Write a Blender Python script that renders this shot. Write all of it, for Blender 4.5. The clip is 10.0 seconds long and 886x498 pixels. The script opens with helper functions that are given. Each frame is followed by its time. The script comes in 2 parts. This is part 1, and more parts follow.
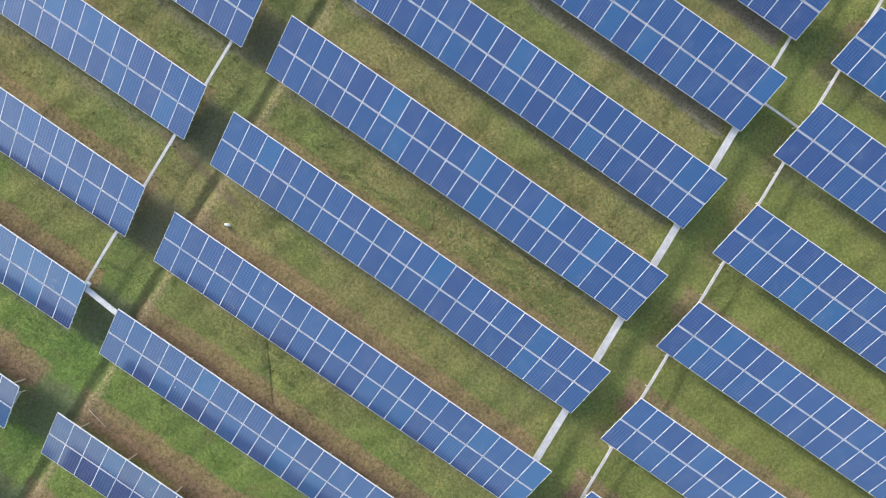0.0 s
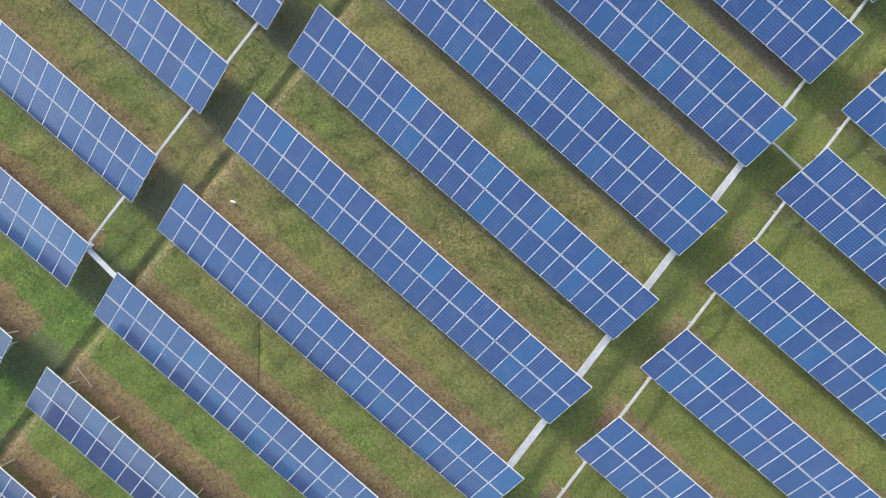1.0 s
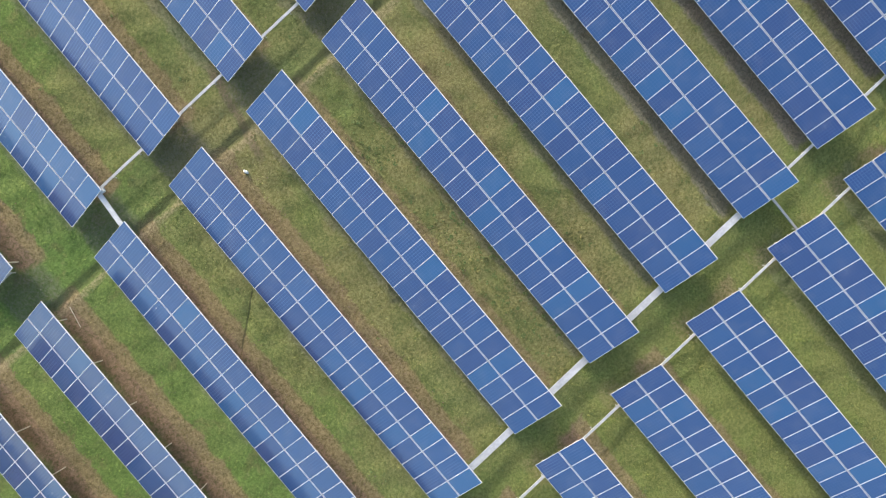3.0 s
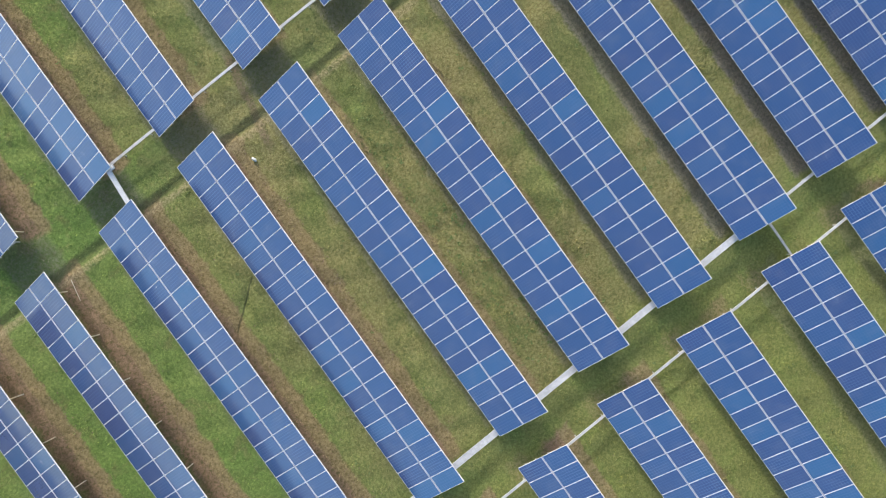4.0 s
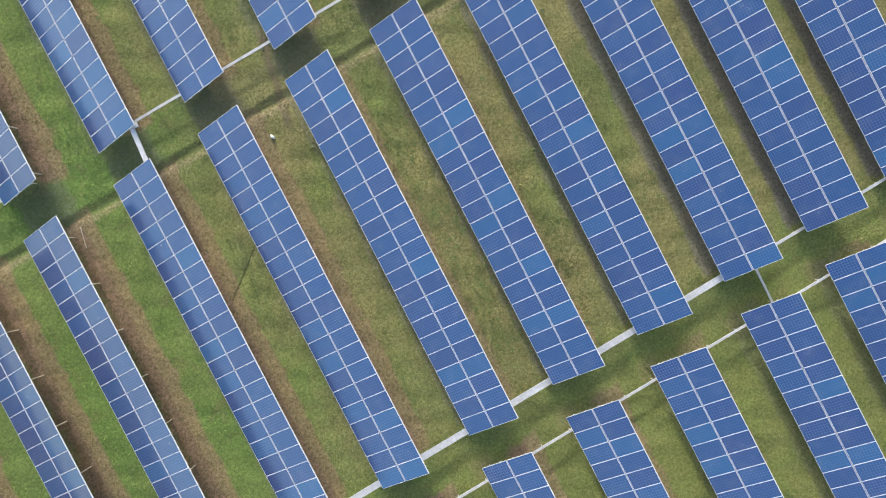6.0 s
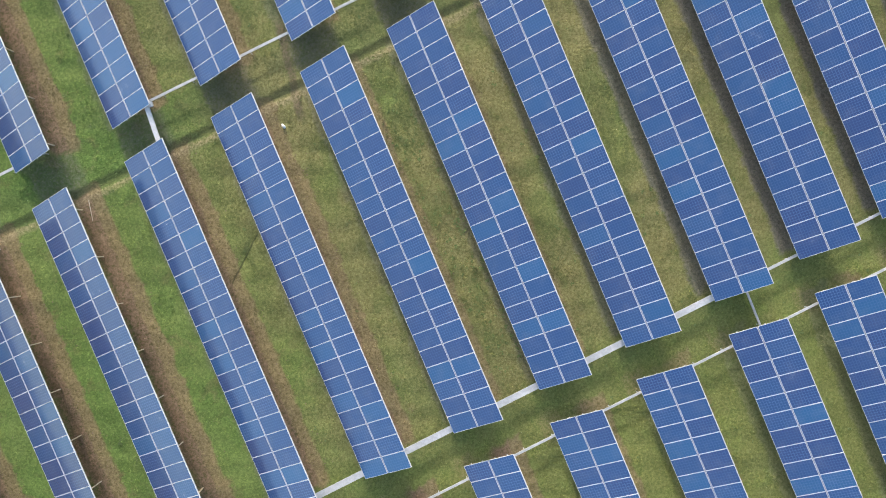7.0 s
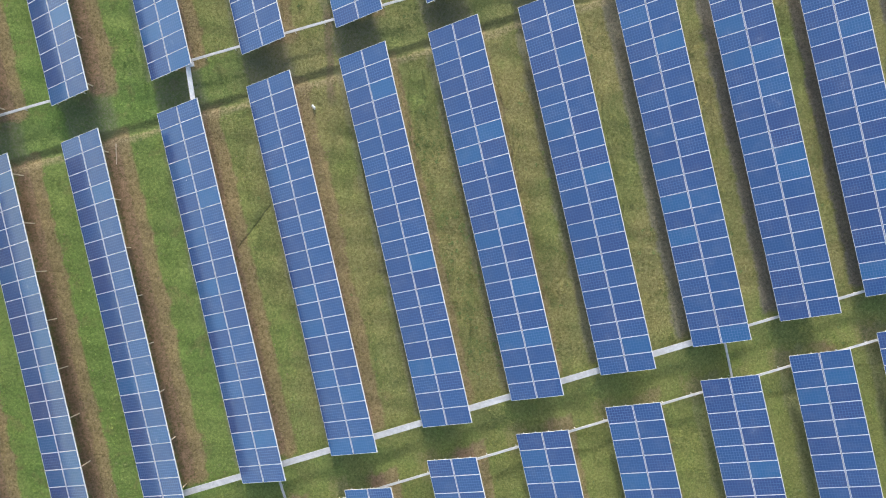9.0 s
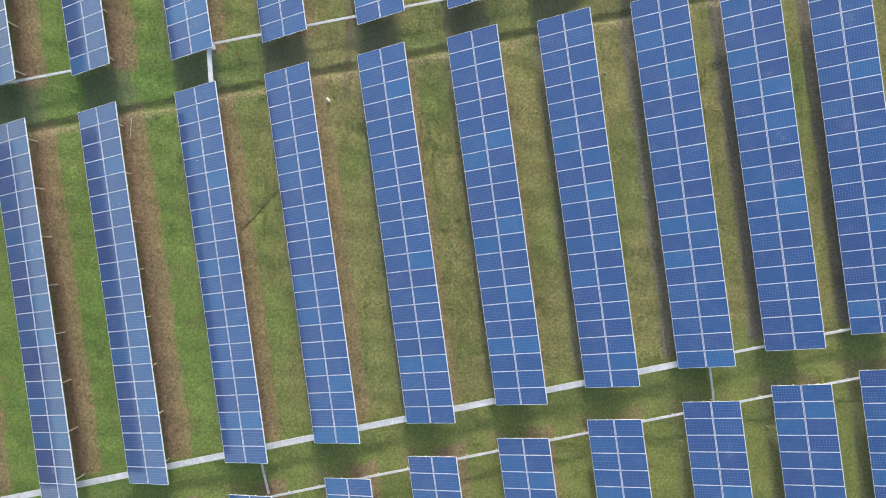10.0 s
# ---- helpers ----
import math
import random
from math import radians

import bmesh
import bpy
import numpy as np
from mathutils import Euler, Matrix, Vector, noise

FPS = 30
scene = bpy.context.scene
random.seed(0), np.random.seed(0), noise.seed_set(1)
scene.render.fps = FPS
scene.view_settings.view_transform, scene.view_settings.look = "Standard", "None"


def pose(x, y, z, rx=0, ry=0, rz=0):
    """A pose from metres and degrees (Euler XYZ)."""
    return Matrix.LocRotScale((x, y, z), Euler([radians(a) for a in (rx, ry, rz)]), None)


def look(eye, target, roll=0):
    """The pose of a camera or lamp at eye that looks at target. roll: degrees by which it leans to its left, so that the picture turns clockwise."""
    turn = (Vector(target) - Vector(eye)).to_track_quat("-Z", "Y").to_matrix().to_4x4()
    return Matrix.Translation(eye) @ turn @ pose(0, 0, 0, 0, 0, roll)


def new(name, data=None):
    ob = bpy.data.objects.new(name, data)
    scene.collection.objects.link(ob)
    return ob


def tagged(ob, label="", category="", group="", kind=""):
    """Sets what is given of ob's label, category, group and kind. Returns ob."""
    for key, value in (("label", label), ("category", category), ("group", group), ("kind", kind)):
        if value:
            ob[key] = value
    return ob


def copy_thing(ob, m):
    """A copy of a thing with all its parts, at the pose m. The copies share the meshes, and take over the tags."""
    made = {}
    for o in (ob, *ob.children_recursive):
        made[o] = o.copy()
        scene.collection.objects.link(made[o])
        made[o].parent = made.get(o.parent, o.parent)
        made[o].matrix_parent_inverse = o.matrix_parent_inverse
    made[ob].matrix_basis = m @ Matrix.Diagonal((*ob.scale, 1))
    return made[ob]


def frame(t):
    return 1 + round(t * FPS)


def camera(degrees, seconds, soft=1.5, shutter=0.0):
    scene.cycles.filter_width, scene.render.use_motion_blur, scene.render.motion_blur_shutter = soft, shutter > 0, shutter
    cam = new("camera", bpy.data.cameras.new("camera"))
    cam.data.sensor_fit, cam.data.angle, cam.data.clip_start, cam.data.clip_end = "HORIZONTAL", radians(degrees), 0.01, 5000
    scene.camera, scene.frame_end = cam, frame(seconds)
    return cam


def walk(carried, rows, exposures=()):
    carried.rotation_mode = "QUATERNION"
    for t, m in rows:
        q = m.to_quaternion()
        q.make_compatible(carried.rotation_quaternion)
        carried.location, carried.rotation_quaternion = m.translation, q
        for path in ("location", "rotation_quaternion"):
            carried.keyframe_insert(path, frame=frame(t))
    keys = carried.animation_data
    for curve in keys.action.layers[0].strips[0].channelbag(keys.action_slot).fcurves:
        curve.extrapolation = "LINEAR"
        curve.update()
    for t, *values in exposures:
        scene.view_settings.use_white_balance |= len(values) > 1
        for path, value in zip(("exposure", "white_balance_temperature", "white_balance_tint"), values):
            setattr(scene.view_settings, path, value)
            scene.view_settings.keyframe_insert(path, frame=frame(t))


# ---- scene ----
# ---- camera: seconds, eye, turn in degrees ----
cam = camera(66.06, 10.0, soft=0.95)
ROWS = [
    (0, 20.354, -11.201, 36.521, -0.113, -0.311, -55.399),
    (0.5, 20.345, -11.188, 36.805, -0.128, -0.348, -51.965),
    (1, 20.355, -11.184, 37.077, -0.136, -0.400, -49.023),
    (1.5, 20.365, -11.183, 37.339, -0.145, -0.457, -46.473),
    (2, 20.375, -11.180, 37.591, -0.155, -0.514, -44.109),
    (2.5, 20.375, -11.170, 37.847, -0.168, -0.562, -41.839),
    (4, 20.349, -11.102, 38.649, -0.242, -0.697, -35.614),
    (4.5, 20.342, -11.084, 38.960, -0.280, -0.736, -33.308),
    (5, 20.342, -11.079, 39.296, -0.325, -0.784, -31.238),
    (5.5, 20.342, -11.066, 39.651, -0.365, -0.825, -29.340),
    (7, 20.323, -11.058, 40.759, -0.470, -0.913, -23.030),
    (7.5, 20.282, -11.060, 41.137, -0.475, -0.921, -20.430),
    (8, 20.229, -11.062, 41.510, -0.473, -0.921, -17.840),
    (8.5, 20.178, -11.056, 41.885, -0.456, -0.922, -15.361),
    (9, 20.146, -11.044, 42.259, -0.425, -0.937, -12.849),
    (9.5, 20.122, -11.039, 42.630, -0.392, -0.959, -10.271),
    (10, 20.108, -11.048, 43.007, -0.366, -0.990, -7.682),
]
walk(cam, [(t, pose(x, y, z, rx, ry, rz)) for t, x, y, z, rx, ry, rz in ROWS], exposures=[(0.0, 0.43, 5890.0, 8.5)])

# ---- world, sun ----
SUN_EL, SUN_AZ = 17.0, 85.5          # degrees; azimuth from +x towards +y
world = bpy.data.worlds.new("sky")
scene.world = world
world.use_nodes = True
wn = world.node_tree
sky = wn.nodes.new("ShaderNodeTexSky")
sky.sky_type = "NISHITA"
sky.sun_disc = False
sky.sun_elevation = radians(SUN_EL)
sky.sun_rotation = radians(90.0 - SUN_AZ)
sky.air_density, sky.dust_density, sky.ozone_density = 1.3, 4.5, 1.4
wn.links.new(sky.outputs["Color"], wn.nodes["Background"].inputs["Color"])
wn.nodes["Background"].inputs["Strength"].default_value = 0.30
sun = new("sun", bpy.data.lights.new("sun", "SUN"))
sun.data.energy, sun.data.angle, sun.data.color = 3.2, radians(4.0), (1.0, 0.94, 0.85)
sd = Vector((math.cos(radians(SUN_EL)) * math.cos(radians(SUN_AZ)), math.cos(radians(SUN_EL)) * math.sin(radians(SUN_AZ)), math.sin(radians(SUN_EL))))
sun.matrix_world = look(sd * 100, (0, 0, 0))

# ---- the plan ----
PITCH, STEP = 5.695, 0.346             # from row to row: across, and how far each row starts further on
SLOPE = STEP / PITCH
TILT_DEG = 26.4
COLS, MOD_W, MOD_L, GAP, MID = 22, 1.0300, 1.623, 0.0117, 0.06
TABLE_L = COLS * MOD_W + (COLS - 1) * GAP
TABLE_W = 2 * MOD_L + MID
LOW = 0.95                           # height of the low edge
GAP_A, GAP_C = 1.977, 2.065
CT, ST = math.cos(radians(TILT_DEG)), math.sin(radians(TILT_DEG))


# ---- materials ----
def material(name, rough=0.8, metal=0.0, spec=0.5):
    m = bpy.data.materials.new(name)
    m.use_nodes = True
    b = m.node_tree.nodes["Principled BSDF"]
    b.inputs["Roughness"].default_value = rough
    b.inputs["Metallic"].default_value = metal
    b.inputs["Specular IOR Level"].default_value = spec
    return m, m.node_tree.nodes, m.node_tree.links, b


def mix(nodes, links, fac, a, b, blend="MIX"):
    n = nodes.new("ShaderNodeMix")
    n.data_type, n.blend_type = "RGBA", blend
    for key, v in ((0, fac), (6, a), (7, b)):
        if hasattr(v, "links"):
            links.new(v, n.inputs[key])
        else:
            n.inputs[key].default_value = v
    return n.outputs[2]


def noise_tex(nodes, links, vec, scale, detail=4.0, rough=0.6, distort=0.0):
    n = nodes.new("ShaderNodeTexNoise")
    n.inputs["Scale"].default_value, n.inputs["Detail"].default_value = scale, detail
    n.inputs["Roughness"].default_value, n.inputs["Distortion"].default_value = rough, distort
    links.new(vec, n.inputs["Vector"])
    return n.outputs["Fac"]


def ramp(nodes, links, v, lo, hi, a=0.0, b=1.0):
    n = nodes.new("ShaderNodeMapRange")
    n.interpolation_type = "SMOOTHSTEP"
    n.inputs[1].default_value, n.inputs[2].default_value, n.inputs[3].default_value, n.inputs[4].default_value = lo, hi, a, b
    links.new(v, n.inputs[0])
    return n.outputs[0]


def maths(nodes, links, op, a, b=None, c=None):
    n = nodes.new("ShaderNodeMath")
    n.operation = op
    for i, v in enumerate((a, b, c)):
        if v is None:
            continue
        if hasattr(v, "links"):
            links.new(v, n.inputs[i])
        else:
            n.inputs[i].default_value = v
    return n.outputs[0]


def bump(nodes, links, bsdf, height, strength, dist):
    n = nodes.new("ShaderNodeBump")
    n.inputs["Strength"].default_value, n.inputs["Distance"].default_value = strength, dist
    links.new(height, n.inputs["Height"])
    links.new(n.outputs["Normal"], bsdf.inputs["Normal"])


def make_cells():
    """Polycrystalline cells behind glass: six by ten to a module."""
    m, n, l, b = material("blue_silicon_cells", 0.17, 0.0, 0.35)
    b.inputs["Coat Weight"].default_value, b.inputs["Coat Roughness"].default_value, b.inputs["Coat IOR"].default_value = 1.0, 0.13, 1.86
    b.inputs["Sheen Weight"].default_value, b.inputs["Sheen Roughness"].default_value = 0.08, 0.5    # dusty film on the glass
    co = n.new("ShaderNodeTexCoord").outputs["Object"]
    sep = n.new("ShaderNodeSeparateXYZ")
    l.new(co, sep.inputs[0])
    inf = n.new("ShaderNodeObjectInfo").outputs["Random"]
    lines = None
    for axis, size, off in (("Y", 0.159, 0.477), ("X", 0.154, 0.770)):
        f = maths(n, l, "FRACT", maths(n, l, "DIVIDE", maths(n, l, "ADD", sep.outputs[axis], off + size * 20), size))
        d = maths(n, l, "ABSOLUTE", maths(n, l, "SUBTRACT", f, 0.5))
        e = ramp(n, l, d, 0.38, 0.47)
        lines = e if lines is None else maths(n, l, "MAXIMUM", lines, e)
    cellv = n.new("ShaderNodeTexVoronoi")
    cellv.inputs["Scale"].default_value = 45.0
    l.new(co, cellv.inputs["Vector"])
    flake = maths(n, l, "MULTIPLY", cellv.outputs["Color"], 1.0)
    white = n.new("ShaderNodeTexWhiteNoise")
    white.noise_dimensions = "1D"
    l.new(inf, white.inputs["W"])
    base = mix(n, l, ramp(n, l, inf, 0.0, 1.0), (0.000, 0.038, 0.155, 1), (0.006, 0.023, 0.126, 1))
    base = mix(n, l, ramp(n, l, white.outputs["Value"], 0.72, 1.0, 0.0, 0.8), base, (0.003, 0.080, 0.215, 1))
    base = mix(n, l, maths(n, l, "MULTIPLY", flake, 0.25), base, (0.008, 0.072, 0.22, 1))
    grid = ramp(n, l, maths(n, l, "FRACT", maths(n, l, "MULTIPLY", inf, 7.3)), 0.1, 0.9, 0.40, 0.80)
    base = mix(n, l, maths(n, l, "MULTIPLY", lines, grid), base, (0.060, 0.125, 0.30, 1))
    dust = noise_tex(n, l, n.new("ShaderNodeNewGeometry").outputs["Position"], 0.9, 5.0, 0.65)
    base = mix(n, l, ramp(n, l, dust, 0.42, 0.8, 0.040, 0.11), base, (0.36, 0.35, 0.34, 1))
    l.new(base, b.inputs["Base Color"])
    l.new(ramp(n, l, dust, 0.3, 0.8, 0.12, 0.30), b.inputs["Roughness"])
    return m


def make_metal(name, colour, rough, metal, scale=6.0):
    m, n, l, b = material(name, rough, metal)
    pos = n.new("ShaderNodeNewGeometry").outputs["Position"]
    f = noise_tex(n, l, pos, scale, 6.0, 0.7)
    dark = tuple(c * 0.72 for c in colour) + (1,)
    c = mix(n, l, ramp(n, l, f, 0.35, 0.7), dark, tuple(colour) + (1,))
    l.new(c, b.inputs["Base Color"])
    l.new(ramp(n, l, f, 0.3, 0.7, rough + 0.12, rough - 0.08), b.inputs["Roughness"])
    return m


def ground_nodes(n, l):
    """Colour of the field: grass, straw, bare soil in strips along the rows, sandy rim of the ditch."""
    pos = n.new("ShaderNodeNewGeometry").outputs["Position"]
    sep = n.new("ShaderNodeSeparateXYZ")
    l.new(pos, sep.inputs[0])
    x, y = sep.outputs["X"], sep.outputs["Y"]
    big = noise_tex(n, l, pos, 0.11, 3.0, 0.55)
    mid = noise_tex(n, l, pos, 0.7, 5.0, 0.65, 0.4)
    fine = noise_tex(n, l, pos, 6.0, 5.0, 0.75, 0.5)
    tiny = noise_tex(n, l, pos, 28.0, 3.0, 0.7)
    green = mix(n, l, ramp(n, l, fine, 0.3, 0.72), (0.106, 0.118, 0.038, 1), (0.196, 0.210, 0.076, 1))
    lush = mix(n, l, ramp(n, l, fine, 0.3, 0.72), (0.086, 0.134, 0.032, 1), (0.170, 0.250, 0.062, 1))
    straw = mix(n, l, ramp(n, l, fine, 0.3, 0.7), (0.140, 0.120, 0.046, 1), (0.310, 0.262, 0.120, 1))
    soil = mix(n, l, ramp(n, l, fine, 0.3, 0.7), (0.120, 0.076, 0.048, 1), (0.285, 0.196, 0.130, 1))
    sand = mix(n, l, ramp(n, l, fine, 0.3, 0.7), (0.18, 0.14, 0.075, 1), (0.36, 0.29, 0.17, 1))
    west = ramp(n, l, x, 2.0, 24.0, 1.0, 0.0)
    c = mix(n, l, ramp(n, l, maths(n, l, "ADD", mid, maths(n, l, "MULTIPLY", west, 0.16)), 0.46, 0.66), green, lush)
    dry = maths(n, l, "ADD", maths(n, l, "MULTIPLY", mid, 0.55), maths(n, l, "MULTIPLY", big, 0.6))
    q = maths(n, l, "SUBTRACT", y, maths(n, l, "MULTIPLY", x, SLOPE))
    worn = maths(n, l, "MULTIPLY", ramp(n, l, x, 4.0, 14.0, 0.2, 0.78), ramp(n, l, q, -TABLE_L - 1.0, -TABLE_L + 2.0, 0.3, 1.0))
    c = mix(n, l, maths(n, l, "MULTIPLY", worn, ramp(n, l, dry, 0.46, 0.66)), c, straw)
    # paler, yellower grass in the nearer block
    fresh = mix(n, l, ramp(n, l, fine, 0.3, 0.72), (0.125, 0.140, 0.036, 1), (0.235, 0.248, 0.078, 1))
    c = mix(n, l, ramp(n, l, q, -TABLE_L - 0.8, -TABLE_L + 0.2, 0.6, 0.0), c, fresh)
    # how far along the rows, and whether between the ends of two tables
    q0 = maths(n, l, "ADD", q, maths(n, l, "MULTIPLY", maths(n, l, "SUBTRACT", mid, 0.5), 1.5))
    gap_b = maths(n, l, "MULTIPLY", ramp(n, l, q0, -TABLE_L - GAP_C - 0.2, -TABLE_L - GAP_C + 0.2), ramp(n, l, q0, -TABLE_L + 0.3, -TABLE_L + 0.9, 1.0, 0.0))
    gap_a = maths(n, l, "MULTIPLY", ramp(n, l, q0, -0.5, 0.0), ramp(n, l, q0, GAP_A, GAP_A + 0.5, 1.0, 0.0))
    rows = maths(n, l, "SUBTRACT", 1.0, maths(n, l, "MAXIMUM", gap_a, gap_b))
    # bare strips under and beside the high edge of each row
    u = maths(n, l, "FLOORED_MODULO", x, PITCH)
    wob = maths(n, l, "ADD", maths(n, l, "MULTIPLY", maths(n, l, "SUBTRACT", mid, 0.5), 2.0), maths(n, l, "MULTIPLY", maths(n, l, "SUBTRACT", fine, 0.5), 0.9))
    uu = maths(n, l, "ADD", u, wob)
    strip = maths(n, l, "MULTIPLY", ramp(n, l, uu, 1.2, 2.0), ramp(n, l, uu, 3.05, 3.6, 1.0, 0.0))
    bare = maths(n, l, "ADD", maths(n, l, "MULTIPLY", west, 0.30), maths(n, l, "MULTIPLY", big, 0.75))
    strip = maths(n, l, "MULTIPLY", maths(n, l, "MULTIPLY", strip, rows), ramp(n, l, bare, 0.28, 0.52))
    c = mix(n, l, maths(n, l, "MULTIPLY", strip, ramp(n, l, fine, 0.25, 0.55, 0.45, 1.0)), c, soil)
    # narrow tan drip line below every high edge
    ud = maths(n, l, "ADD", u, maths(n, l, "MULTIPLY", wob, 0.35))
    drip = maths(n, l, "MULTIPLY", ramp(n, l, ud, 2.6, 2.85), ramp(n, l, ud, 3.35, 3.6, 1.0, 0.0))
    drip = maths(n, l, "MULTIPLY", maths(n, l, "MULTIPLY", drip, rows), ramp(n, l, x, 26.0, 36.0, 0.95, 0.2))
    c = mix(n, l, maths(n, l, "MULTIPLY", drip, ramp(n, l, fine, 0.28, 0.52, 0.4, 1.0)), c, mix(n, l, 0.6, soil, straw))
    # greyer bare earth along the low edges, towards the far rows
    v = maths(n, l, "FLOORED_MODULO", maths(n, l, "ADD", x, 1.0), PITCH)
    vv = maths(n, l, "ADD", v, maths(n, l, "MULTIPLY", wob, 0.5))
    edge = maths(n, l, "MULTIPLY", ramp(n, l, vv, 0.45, 0.8), ramp(n, l, vv, 2.2, 2.8, 1.0, 0.0))
    edge = maths(n, l, "MULTIPLY", maths(n, l, "MULTIPLY", edge, rows), maths(n, l, "MULTIPLY", ramp(n, l, x, 20.0, 42.0, 0.4, 1.0), ramp(n, l, q, -TABLE_L - 2.0, -TABLE_L, 0.35, 1.0)))
    c = mix(n, l, edge, c, mix(n, l, ramp(n, l, fine, 0.3, 0.7), (0.095, 0.086, 0.068, 1), (0.200, 0.180, 0.150, 1)))
    tops = maths(n, l, "MULTIPLY", ramp(n, l, q0, -TABLE_L - GAP_C - 1.8, -TABLE_L - GAP_C - 0.8), ramp(n, l, q0, -TABLE_L - GAP_C + 0.2, -TABLE_L - GAP_C + 0.6, 1.0, 0.0))
    tops = maths(n, l, "MULTIPLY", tops, maths(n, l, "MULTIPLY", ramp(n, l, vv, 0.05, 0.35), ramp(n, l, vv, 1.2, 1.9, 1.0, 0.0)))
    c = mix(n, l, maths(n, l, "MULTIPLY", tops, ramp(n, l, fine, 0.35, 0.65, 0.05, 0.4)), c, soil)
    # bare earth under the ends of the far tables, darkened to deepen their shade
    shaded_earth = maths(n, l, "MULTIPLY", gap_a, maths(n, l, "MULTIPLY", ramp(n, l, vv, 0.7, 1.1), ramp(n, l, vv, 3.6, 4.2, 1.0, 0.0)))
    c = mix(n, l, maths(n, l, "MULTIPLY", shaded_earth, ramp(n, l, fine, 0.3, 0.65, 0.15, 0.7)), c, mix(n, l, ramp(n, l, fine, 0.3, 0.7), (0.065, 0.058, 0.050, 1), (0.15, 0.13, 0.11, 1)))
    # a narrow furrow that crosses the grass between two rows
    fx, fy = maths(n, l, "SUBTRACT", x, 10.38), maths(n, l, "ADD", y, 6.945)
    across = maths(n, l, "ABSOLUTE", maths(n, l, "ADD", maths(n, l, "SUBTRACT", maths(n, l, "MULTIPLY", fx, 0.65), maths(n, l, "MULTIPLY", fy, 0.76)), maths(n, l, "MULTIPLY", maths(n, l, "SUBTRACT", mid, 0.5), 0.25)))
    along = maths(n, l, "ADD", maths(n, l, "MULTIPLY", fx, 0.76), maths(n, l, "MULTIPLY", fy, 0.65))
    # its shadow is painted as a dark line, too narrow for the mesh
    cut = maths(n, l, "MULTIPLY", ramp(n, l, across, 0.02, 0.08, 1.0, 0.0), maths(n, l, "MULTIPLY", ramp(n, l, along, -2.8, -2.4), ramp(n, l, along, 0.6, 0.9, 1.0, 0.0)))
    c = mix(n, l, maths(n, l, "MULTIPLY", cut, 0.6), c, (0.040, 0.042, 0.022, 1))
    # a worn track between the ends of two tables
    tx = maths(n, l, "SUBTRACT", x, maths(n, l, "MULTIPLY_ADD", y, 0.17, 16.28))
    worn = ramp(n, l, maths(n, l, "ABSOLUTE", maths(n, l, "ADD", tx, maths(n, l, "MULTIPLY", wob, 0.25))), 0.10, 0.38, 1.0, 0.0)
    worn = maths(n, l, "MULTIPLY", worn, maths(n, l, "MULTIPLY", ramp(n, l, y, -1.6, -0.6), ramp(n, l, y, 4.0, 5.2, 1.0, 0.0)))
    c = mix(n, l, maths(n, l, "MULTIPLY", worn, ramp(n, l, fine, 0.3, 0.6, 0.3, 0.85)), c, mix(n, l, 0.5, soil, (0.10, 0.09, 0.06, 1)))
    # ditch and its rim
    q = maths(n, l, "ADD", q, maths(n, l, "MULTIPLY", maths(n, l, "SUBTRACT", mid, 0.5), 0.5))
    rim = maths(n, l, "MULTIPLY", ramp(n, l, q, -1.15, -0.85), ramp(n, l, q, -0.70, -0.50, 1.0, 0.0))
    c = mix(n, l, maths(n, l, "MULTIPLY", rim, ramp(n, l, fine, 0.35, 0.62, 0.1, 0.75)), c, sand)
    # shade on the growth in the bed is put into the colour
    bed = maths(n, l, "MULTIPLY", ramp(n, l, q, -0.65, -0.4), ramp(n, l, q, -0.1, 0.15, 1.0, 0.0))
    c = mix(n, l, maths(n, l, "MULTIPLY", bed, 0.55), c, (0.060, 0.062, 0.030, 1))
    c = mix(n, l, ramp(n, l, tiny, 0.35, 0.7, 0.0, 0.28), c, mix(n, l, 1.0, c, (1.7, 1.7, 1.6, 1), "MULTIPLY"))
    return pos, c, fine, tiny


def make_ground():
    m, n, l, b = material("grass_and_soil", 0.95, 0.0, 0.15)
    pos, c, fine, tiny = ground_nodes(n, l)
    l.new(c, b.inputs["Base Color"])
    bump(n, l, b, maths(n, l, "ADD", fine, maths(n, l, "MULTIPLY", tiny, 0.5)), 0.7, 0.09)
    return m


def make_blades():
    m, n, l, b = material("grass_blades", 0.75, 0.0, 0.2)
    pos, c, fine, tiny = ground_nodes(n, l)
    r = n.new("ShaderNodeNewGeometry").outputs["Random Per Island"]
    c = mix(n, l, ramp(n, l, r, 0.0, 1.0, 0.0, 1.0), mix(n, l, 1.0, c, (0.66, 0.72, 0.6, 1), "MULTIPLY"), mix(n, l, 1.0, c, (1.5, 1.48, 1.25, 1), "MULTIPLY"))
    l.new(c, b.inputs["Base Color"])
    return m


def make_weed():
    m, n, l, b = material("weed_leaves", 0.6, 0.0, 0.3)
    r = n.new("ShaderNodeNewGeometry").outputs["Random Per Island"]
    l.new(mix(n, l, r, (0.090, 0.126, 0.030, 1), (0.195, 0.232, 0.076, 1)), b.inputs["Base Color"])
    return m


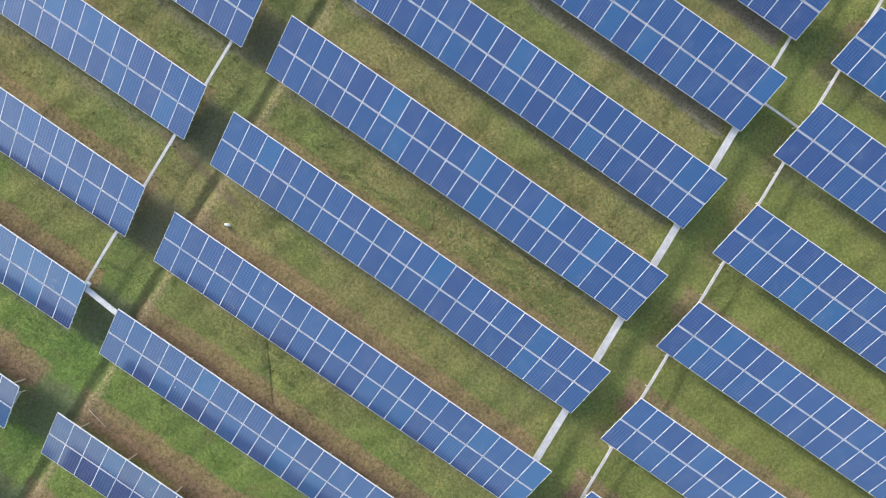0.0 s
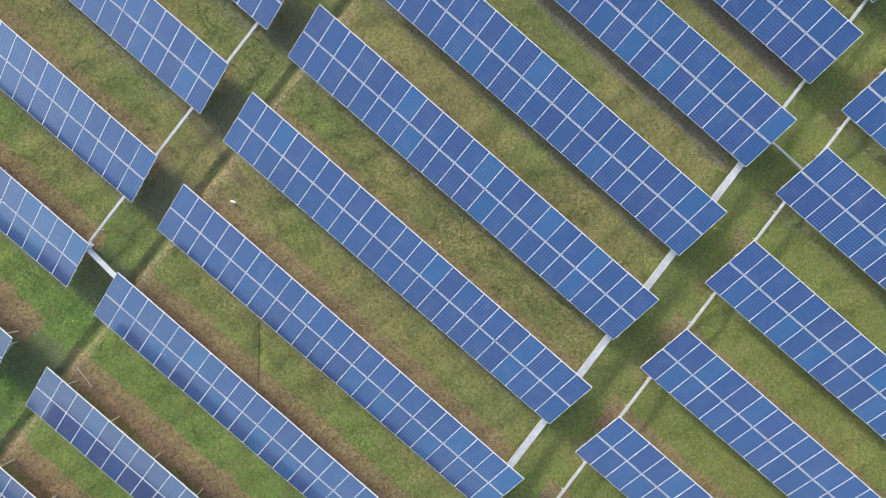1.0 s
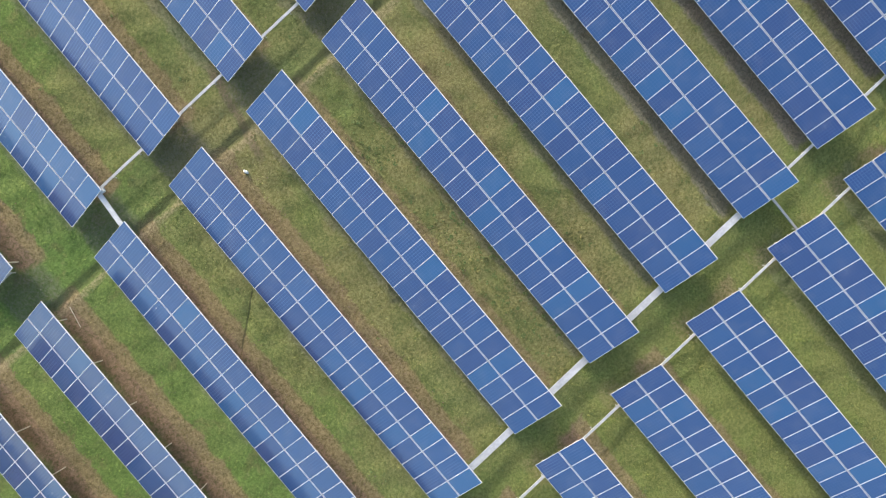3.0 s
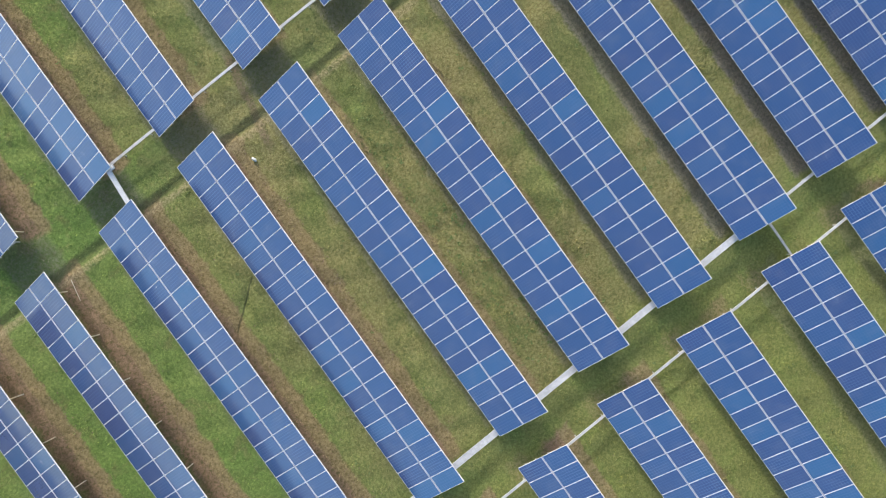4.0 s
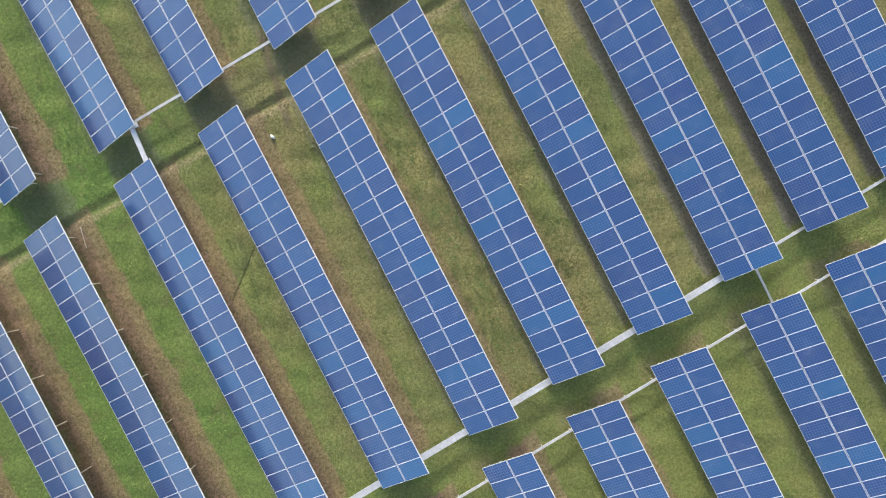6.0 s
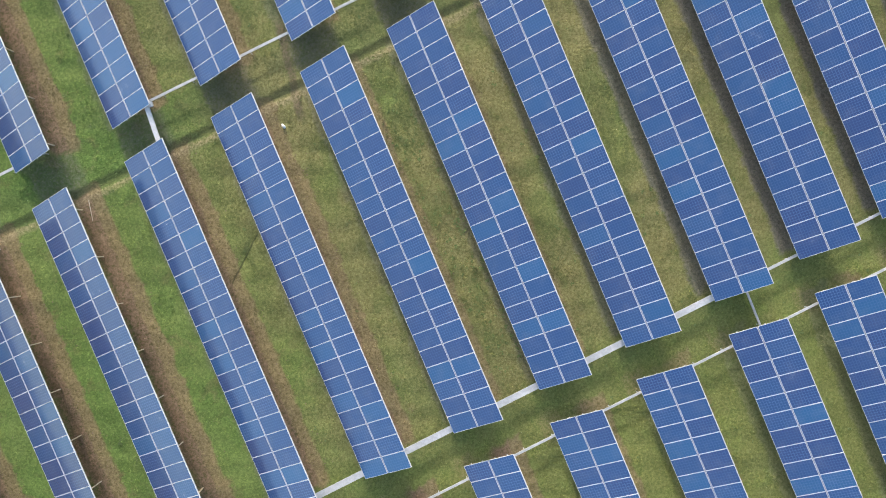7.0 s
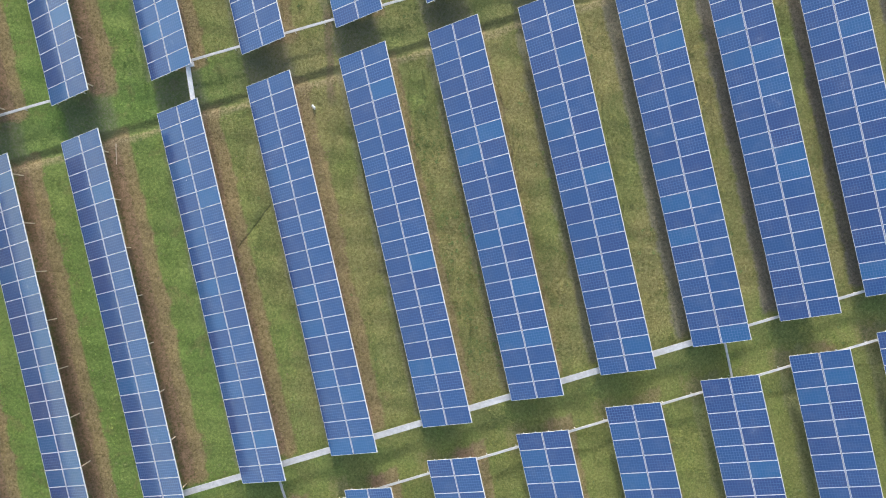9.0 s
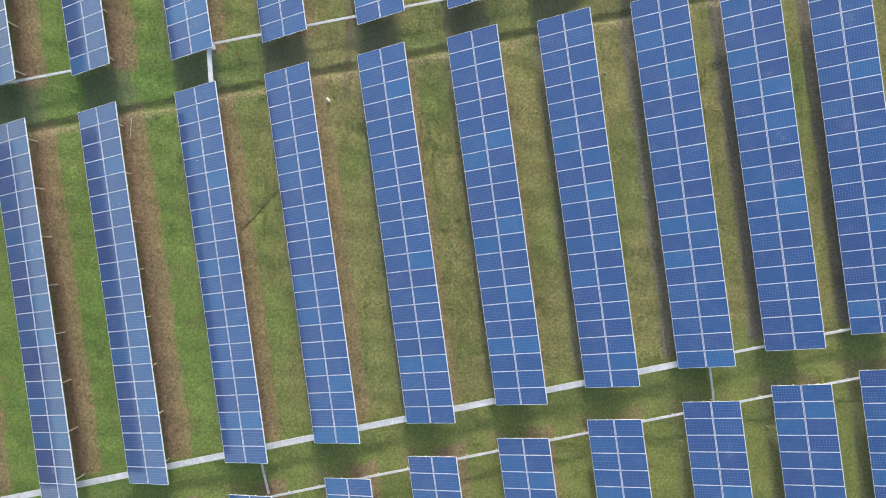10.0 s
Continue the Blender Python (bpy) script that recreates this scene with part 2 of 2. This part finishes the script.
CELLS = make_cells()
FRAME = make_metal("anodised_aluminium", (0.74, 0.73, 0.77), 0.45, 0.1)
SUNLIT_EDGE = make_metal("sunlit_edge_metal", (0.74, 0.73, 0.74), 0.5, 0.0)
STEEL = make_metal("galvanised_steel", (0.62, 0.61, 0.58), 0.5, 0.5)
WHITE = make_metal("pale_coated_steel", (0.56, 0.55, 0.56), 0.55, 0.0, 3.0)
STRIP = make_metal("dull_aluminium_strip", (0.30, 0.29, 0.34), 0.6, 0.0)
POSTS = make_metal("weathered_steel", (0.64, 0.56, 0.43), 0.7, 0.0)
BACK = make_metal("white_backsheet", (0.78, 0.79, 0.80), 0.7, 0.0)
GROUND = make_ground()
BLADES = make_blades()
WEED = make_weed()
CLOD = make_metal("dry_clods", (0.255, 0.178, 0.120), 0.95, 0.0, 3.0)
CHALK = make_metal("chalky_stone", (0.85, 0.84, 0.80), 0.9, 0.0)
PETAL = make_metal("pale_petals", (0.50, 0.52, 0.28), 0.8, 0.0)


# ---- building helpers ----
def box(bm, x0, x1, y0, y1, z0, z1, mat=0):
    v = [bm.verts.new((x, y, z)) for z in (z0, z1) for y in (y0, y1) for x in (x0, x1)]
    for f in ((0, 2, 3, 1), (4, 5, 7, 6), (0, 1, 5, 4), (2, 6, 7, 3), (0, 4, 6, 2), (1, 3, 7, 5)):
        bm.faces.new([v[i] for i in f]).material_index = mat


def mesh_of(name, bm, *mats):
    me = bpy.data.meshes.new(name)
    bm.to_mesh(me)
    bm.free()
    for m in mats:
        me.materials.append(m)
    return me


def child(name, me, parent, m=None, label=""):
    ob = new(name, me)
    ob.parent = parent
    if m is not None:
        ob.matrix_basis = m
    if label:
        ob["label"] = label
    return ob


# ---- ground ----
def ground_height(x, y):
    q = y - SLOPE * x
    ditch = -0.10 * np.exp(-((q + 0.36) / 0.13) ** 2) * (np.abs(x - 20) < 70)
    h = 0.05 * np.sin(0.9 * x + 0.7 * np.sin(0.6 * y)) * np.sin(0.75 * y + 1.3) + 0.03 * np.sin(2.3 * x + 1.9 * y) * np.sin(1.7 * y - 0.8 * x)
    along = (x - 10.38) * 0.76 + (y + 6.945) * 0.65
    furrow = -0.10 * np.exp(-(((x - 10.38) * 0.65 - (y + 6.945) * 0.76) / 0.14) ** 2) * (along > -2.6) * (along < 0.5)
    return ditch + furrow + h * (np.abs(x - 20) < 70) * (np.abs(y + 10) < 60) - 0.02


def build_ground():
    far = np.array([60, 90, 140, 220, 400, 800, 1500, 2800.0])
    xs = np.concatenate([20 - 45 - far[::-1], np.arange(-25, 65.01, 0.3), 65 + far])
    ys = np.concatenate([-45 - far[::-1], np.arange(-45, 25.01, 0.2), 25 + far])
    gx, gy = np.meshgrid(xs, ys)
    gz = ground_height(gx, gy)
    nx, ny = len(xs), len(ys)
    verts = np.stack([gx, gy, gz], -1).reshape(-1, 3)
    i = np.arange(nx * ny).reshape(ny, nx)
    quads = np.stack([i[:-1, :-1], i[:-1, 1:], i[1:, 1:], i[1:, :-1]], -1).reshape(-1, 4)
    me = bpy.data.meshes.new("ground")
    me.from_pydata(verts.tolist(), [], quads.tolist())
    me.polygons.foreach_set("use_smooth", np.ones(len(quads), bool))
    me.materials.append(GROUND)
    return tagged(new("ground", me), "uneven grassy field with bare brown soil strips", "ground", kind="structure")


build_ground()


# ---- solar tables ----
def module_meshes():
    hl, hw = MOD_L / 2, MOD_W / 2
    bm = bmesh.new()
    fw, fh = 0.018, 0.04
    nk = 0.020                           # notched corners
    box(bm, -hl + nk, hl - nk, -hw, -hw + fw, -fh, 0)
    box(bm, -hl + nk, hl - nk, hw - fw, hw, -fh, 0)
    box(bm, -hl, -hl + fw, -hw + fw, hw - fw, -fh, 0)
    box(bm, hl - fw, hl, -hw + fw, hw - fw, -fh, 0)
    frame_me = mesh_of("panel", bm, FRAME)
    bm = bmesh.new()
    box(bm, -hl + fw, hl - fw, -hw + fw, hw - fw, -0.012, -0.005, 0)
    for f in bm.faces:
        if f.normal.z < -0.5 or f.calc_center_median().z < -0.011:
            f.material_index = 1
    glass_me = mesh_of("glass", bm, CELLS, BACK)
    return frame_me, glass_me


def build_table():
    root = new("solar_table")
    plane = Matrix(((CT, 0, -ST, 0), (0, 1, 0, 0), (ST, 0, CT, LOW), (0, 0, 0, 1)))
    fm, gm = module_meshes()
    for c in range(COLS):
        for r in range(2):
            p = child("panel", fm, root, plane @ Matrix.Translation((MOD_L / 2 + r * (MOD_L + MID), -MOD_W / 2 - c * (MOD_W + GAP), 0)))
            child("glass", gm, p, label="blue polycrystalline cells under glass")
    # purlins along the row
    bm = bmesh.new()
    box(bm, -0.025, 0.025, -TABLE_L - 0.04, 0.04, -0.105, -0.043)
    pm = mesh_of("purlin", bm, STEEL)
    for s in (0.50, 1.24, 2.09, 2.90):
        child("purlin", pm, root, plane @ Matrix.Translation((s, 0, 0)))
    bm = bmesh.new()
    box(bm, -MID / 2 + 0.004, MID / 2 - 0.004, -TABLE_L, 0.0, -0.042, -0.022)
    child("joint_strip", mesh_of("joint_strip", bm, STRIP), root, plane @ Matrix.Translation((TABLE_W / 2, 0, 0)))
    # strip added along the high edge, in place of the sunlit frame side
    bm = bmesh.new()
    box(bm, 0.003, 0.021, -TABLE_L, 0.0, -0.055, 0.004)
    child("edge_trim", mesh_of("edge_trim", bm, SUNLIT_EDGE), root, plane @ Matrix.Translation((TABLE_W, 0, 0)), "pale strip standing in for the sunlit frame edge")
    # rafters and posts
    bm = bmesh.new()
    box(bm, 0.20, TABLE_W - 0.20, -0.03, 0.03, -0.19, -0.108)
    rm = mesh_of("rafter", bm, STEEL)
    posts = {}
    for s in (0.75, 2.42):
        top = LOW + s * ST - 0.19 * CT - 0.02
        bm = bmesh.new()
        box(bm, -0.03, 0.03, -0.03, 0.03, -0.35, top)
        posts[s] = (mesh_of("post", bm, POSTS), s * CT + 0.19 * ST)
    for k in range(8):
        y = -0.95 - k * (TABLE_L - 1.9) / 7
        child("rafter", rm, root, plane @ Matrix.Translation((0, y, 0)))
        for me, px in posts.values():
            child("post", me, root, Matrix.Translation((px, y, 0)))
    return tagged(root, "long tilted rack of blue solar panels in two rows", "solar panels", "solar tables in rows")


FIRST = build_table()


# small departures of single tables from the even spacing
SHIFT = {"a-1": (-0.14, 0.25), "a0": (-0.26, 0.11), "a1": (0.19, -0.06), "a2": (0.13, -0.07), "a3": (0.33, -0.07),
         "a4": (0.30, -0.16), "b-1": (0.08, -0.09), "b0": (-0.22, -0.18), "b1": (0.06, -0.08), "b2": (-0.05, -0.01),
         "b3": (0.05, 0.07), "b4": (-0.03, 0.08), "b5": (-0.07, 0.03), "b6": (0.13, 0.09), "b7": (0.00, 0.07),
         "b8": (-0.21, 0.02), "c2": (0.26, -0.14), "c3": (-0.17, 0.12), "c4": (-0.23, 0.11), "c5": (-0.25, 0.12),
         "c6": (0.10, 0.05), "c7": (0.05, -0.05), "c8": (-0.04, -0.21)}


def low_corner(group, k):
    """The table's low corner at its far end."""
    y = {"a": GAP_A + TABLE_L, "b": 0.0, "c": -TABLE_L - GAP_C}[group]
    dx, dy = SHIFT.get(group + str(k), (0.0, 0.0))
    return k * PITCH + dx, k * STEP + y + dy


for grp, ks in (("a", range(-3, 7)), ("b", range(-4, 10)), ("c", range(0, 11))):
    for k in ks:
        x, y = low_corner(grp, k)
        if grp == "b" and k == 0:
            FIRST.matrix_basis = Matrix.Translation((x, y, 0))
            continue
        copy_thing(FIRST, Matrix.Translation((x, y, 0)))


# ---- cable trays ----
def tray(p, q, width, z, label, hung=False):
    """A flat covered channel from p to q, on small feet or hung from the tables by two brackets."""
    a, b = Vector((*p, 0)), Vector((*q, 0))
    d = b - a
    ln, ang = d.length, math.atan2(d.y, d.x)
    root = new("cable_tray")
    root.matrix_basis = Matrix.Translation(a) @ Matrix.Rotation(ang, 4, "Z")
    bm = bmesh.new()
    box(bm, 0, ln, -width / 2 + 0.01, width / 2 - 0.01, z - 0.09, z - 0.004)
    child("channel", mesh_of("channel", bm, STEEL), root)
    n = max(1, round(ln / 2.0))
    for i in range(n):
        bm = bmesh.new()
        box(bm, i * ln / n + 0.004, (i + 1) * ln / n - 0.004, -width / 2, width / 2, z - 0.003, z + 0.004 + 0.004 * (i % 2))
        child("cover", mesh_of("cover", bm, WHITE), root)
    if hung:
        for px in (0.08, ln - 0.08):
            bm = bmesh.new()
            box(bm, px - 0.02, px + 0.02, -0.03, 0.03, z + 0.004, z + 0.12)
            child("bracket", mesh_of("bracket", bm, STEEL), root)
        return tagged(root, label, "cable tray", "cable trays between the rows")
    for i in range(n + 1):
        px = min(max(i * ln / n, 0.06), ln - 0.06)
        bm = bmesh.new()
        box(bm, px - 0.025, px + 0.025, -0.025, 0.025, -0.35, z - 0.091)
        child("foot", mesh_of("foot", bm, STEEL), root)
    return tagged(root, label, "cable tray", "cable trays between the rows")


WIDE = "wide pale metal cable tray bridging two solar tables"
THIN = "narrow white cable conduit bridging two solar tables"
LINK = "short pale cable tray between the ends of two solar tables"
TRAY_Z = 0.50


def run(y_at_zero, k0, k1, width, label):
    """Trays from row to row, each from under one table to under the next."""
    for k in range(k0, k1):
        xa, xb = k * PITCH + 1.6, (k + 1) * PITCH + 1.55
        tray((xa, y_at_zero + SLOPE * xa), (xb, y_at_zero + SLOPE * xb), width, TRAY_Z, label)


run(-TABLE_L + 0.26, -3, 6, 0.38, WIDE)
run(-TABLE_L + 0.28, 6, 9, 0.16, THIN)
run(-TABLE_L - GAP_C - 0.80, 0, 9, 0.14, THIN)
run(GAP_A + 0.62, -2, 0, 0.15, THIN)
run(GAP_A + 0.62, 1, 6, 0.15, THIN)
link = tray((8.55, 2.40), (8.38, 0.10), 0.27, 2.09, LINK, hung=True)
bm = bmesh.new()
box(bm, -0.06, 0.20, 0.06, 0.40, 2.07, 2.24)
bmesh.ops.bevel(bm, geom=bm.edges[:], offset=0.015, segments=2, affect="EDGES")
child("junction_box", mesh_of("junction_box", bm, WHITE), link, label="pale metal junction box")
tray((36.45, -20.60), (36.41, -23.25), 0.13, TRAY_Z, LINK)
tray((7.71, -21.9), (8.0, -25.1), 0.13, TRAY_Z, LINK)


# ---- small things on the ground ----
def stone(x, y):
    bm = bmesh.new()
    bmesh.ops.create_icosphere(bm, subdivisions=3, radius=0.135)
    for v in bm.verts:
        k = 1 + 0.35 * noise.noise(v.co * 7) + 0.15 * noise.noise(v.co * 19)
        v.co = Vector((v.co.x * 0.70 * k, v.co.y * 1.2 * k, v.co.z * 0.8 * k))
    ob = new("stone", mesh_of("stone", bm, CHALK))
    ob.matrix_basis = pose(x, y, 0.06, 12, 5, 20)
    return tagged(ob, "pale broken stone lying in the grass", "stone")


stone(14.91, -1.20)


def tri_mesh(name, verts, mat, label, category):
    """A mesh of loose triangles, three corners each."""
    me = bpy.data.meshes.new(name)
    n = len(verts)
    me.vertices.add(n)
    me.vertices.foreach_set("co", verts.astype(np.float32).ravel())
    me.loops.add(n)
    me.loops.foreach_set("vertex_index", np.arange(n, dtype=np.int32))
    me.polygons.add(n // 3)
    me.polygons.foreach_set("loop_start", np.arange(0, n, 3, dtype=np.int32))
    me.polygons.foreach_set("loop_total", np.full(n // 3, 3, dtype=np.int32))
    me.materials.append(mat)
    me.update(calc_edges=True)
    me.validate()
    return tagged(new(name, me), label, category, kind="stuff")


def build_grass(count):
    rng = np.random.default_rng(5)
    x, y = rng.uniform(-12, 52, count), rng.uniform(-38, 16, count)
    q, u = y - SLOPE * x, np.mod(x, PITCH)
    patch = np.sin(1.3 * x + 2 * np.sin(0.9 * y)) * np.sin(1.1 * y + 1.5 * np.sin(0.7 * x))
    bare = (u > 1.6) & (u < 3.7 + 0.35 * patch) & (x < 26)
    keep = (rng.random(count) < np.where(bare, 0.18, 0.75 + 0.25 * patch)) & ~((q > -0.95) & (q < -0.2) & (rng.random(count) < 0.8))
    x, y, patch = x[keep], y[keep], patch[keep]
    n = len(x)
    z = ground_height(x, y)
    a, lean, h = rng.uniform(0, 2 * np.pi, n), rng.uniform(0.02, 0.16, n), rng.uniform(0.03, 0.12, n) * (1 + 0.35 * patch)
    w = rng.uniform(0.012, 0.032, n)
    b = rng.uniform(0, 2 * np.pi, n)
    v = np.empty((n, 3, 3))
    v[:, 0] = np.stack([x - w * np.cos(a), y - w * np.sin(a), z - 0.01], 1)
    v[:, 1] = np.stack([x + w * np.cos(a), y + w * np.sin(a), z - 0.01], 1)
    v[:, 2] = np.stack([x + lean * np.cos(b), y + lean * np.sin(b), z + h], 1)
    tri_mesh("grass", v.reshape(-1, 3), BLADES, "short rough grass over the whole field", "grass")


def build_weeds():
    """Low leafy rosettes, thickest between two of the rows."""
    rng = np.random.default_rng(8)
    tris = []
    for i in range(330):
        if i < 130:
            x, y = rng.uniform(20.5, 22.8), rng.uniform(-20, -2)
        else:
            k = rng.integers(-1, 8)
            x, y = k * PITCH + rng.uniform(3.2, 5.5), rng.uniform(-36, 14)
        z = float(ground_height(np.array(x), np.array(y)))
        r = rng.uniform(0.05, 0.17)
        for j in range(rng.integers(6, 12)):
            a = rng.uniform(0, 2 * np.pi)
            c, s2 = math.cos(a), math.sin(a)
            w = r * rng.uniform(0.18, 0.3)
            up = rng.uniform(0.02, 0.08)
            m = (x + c * r * 0.55, y + s2 * r * 0.55, z + up)
            l1, l2 = (m[0] - s2 * w, m[1] + c * w, m[2] - 0.01), (m[0] + s2 * w, m[1] - c * w, m[2] - 0.01)
            tip = (x + c * r, y + s2 * r, z + up * 0.6)
            tris += [((x, y, z), l2, l1), (l1, l2, tip)]
    for i in range(420):
        # upright tussocks of coarse grass, thickest beside the middle rows
        k = 3 if i < 150 else int(rng.integers(-1, 9))
        x, y = k * PITCH + rng.uniform(3.3, 5.4), rng.uniform(-22, 0) if i < 150 else rng.uniform(-36, 14)
        z = float(ground_height(np.array(x), np.array(y))) - 0.02
        r = rng.uniform(0.06, 0.20)
        for j in range(14):
            a, d = rng.uniform(0, 2 * np.pi), r * math.sqrt(rng.uniform(0, 1))
            px, py, h = x + d * math.cos(a), y + d * math.sin(a), rng.uniform(0.06, 0.14)
            b, lean = rng.uniform(0, 2 * np.pi), rng.uniform(0.03, 0.14)
            w = rng.uniform(0.010, 0.022)
            tris.append(((px - w * math.sin(b), py + w * math.cos(b), z), (px + w * math.sin(b), py - w * math.cos(b), z), (px + lean * math.cos(b), py + lean * math.sin(b), z + h)))
    tri_mesh("weeds", np.array([p for t in tris for p in t]), WEED, "leafy green weeds and tussocks scattered in the grass", "weeds")


build_grass(330000)
build_weeds()


def build_flowers():
    """Small pale seed heads and flowers in the grass."""
    rng = np.random.default_rng(11)
    n = 1000
    k = rng.integers(-2, 9, n)
    x, y = k * PITCH + rng.uniform(2.9, 5.9, n), rng.uniform(-38, 14, n)
    z = ground_height(x, y) + rng.uniform(0.10, 0.2, n)
    r, a = rng.uniform(0.008, 0.018, n), rng.uniform(0, 6.28, n)
    v = np.empty((n, 3, 3))
    for j in range(3):
        t = a + j * 2.094
        v[:, j] = np.stack([x + r * np.cos(t), y + r * np.sin(t), z + 0.01 * j], 1)
    tri_mesh("flowers", v.reshape(-1, 3), PETAL, "tiny pale yellow flower heads in the grass", "flowers")


build_flowers()


def build_clods():
    """Crumbs of dug earth in the bare strips beside the first rows."""
    rng = np.random.default_rng(21)
    n = 5200
    k = rng.integers(-2, 4, n)
    x, y = k * PITCH + rng.normal(2.9, 0.5, n), rng.uniform(-34, 14, n)
    q = y - SLOPE * x
    keep = ~((q > -1.0) & (q < 2.2)) & ~((q < -TABLE_L + 0.3) & (q > -TABLE_L - 2.3))
    x, y = x[keep], y[keep]
    n = len(x)
    z = ground_height(x, y)
    r, a, h = rng.uniform(0.02, 0.075, n), rng.uniform(0, 6.28, n), rng.uniform(0.01, 0.03, n)
    corner = []
    for j in range(4):
        t, f = a + j * 1.571 + rng.uniform(-0.4, 0.4, n), r * rng.uniform(0.6, 1.2, n)
        corner.append(np.stack([x + f * np.cos(t), y + f * np.sin(t), z - 0.01], 1))
    top = np.stack([x + 0.3 * r * np.cos(a), y + 0.3 * r * np.sin(a), z + h], 1)
    v = np.stack([np.stack([corner[j], corner[(j + 1) % 4], top], 1) for j in range(4)], 1)
    tri_mesh("soil_clods", v.reshape(-1, 3), CLOD, "loose brown clods of earth on bare strips", "soil")


build_clods()


def dropping(x, y, seed):
    """A white splash on the glass of a table."""
    s = ((x - 0.05) % PITCH) / CT
    bm = bmesh.new()
    rng = random.Random(seed)
    for i in range(5):
        r, dx, dy = rng.uniform(0.01, 0.028), rng.uniform(-0.07, 0.07), rng.uniform(-0.03, 0.03)
        bmesh.ops.create_cone(bm, cap_ends=True, segments=9, radius1=r, radius2=r * 0.7, depth=0.006,
                              matrix=Matrix.Translation((dx, dy, 0.0)))
    ob = new("bird_dropping", mesh_of("bird_dropping", bm, WHITE))
    ob.matrix_basis = Matrix.Translation((x, y, LOW + s * ST - 0.0005)) @ Matrix.Rotation(-radians(TILT_DEG), 4, "Y")
    return tagged(ob, "dried white bird dropping on a solar panel", "dropping")


for i, (dx, dy) in enumerate(((11.61, -11.23), (29.38, -26.95), (24.87, -12.10), (6.74, -4.09))):
    dropping(dx, dy, i)


def stick(x0, y0, x1, y1):
    """A cut pole lying in the soil strip."""
    a, b = Vector((x0, y0, 0.05)), Vector((x1, y1, 0.03))
    bm = bmesh.new()
    bmesh.ops.create_cone(bm, cap_ends=True, segments=10, radius1=0.024, radius2=0.018, depth=(b - a).length)
    for v in bm.verts:
        v.co += Vector((0.012 * math.sin(4 * v.co.z), 0, 0))
    ob = new("wooden_pole", mesh_of("wooden_pole", bm, POSTS))
    ob.matrix_basis = Matrix.Translation((a + b) / 2) @ (b - a).to_track_quat("Z", "Y").to_matrix().to_4x4()
    return tagged(ob, "weathered wooden pole lying on bare soil", "pole")


stick(2.61, -0.74, 2.33, -1.97)
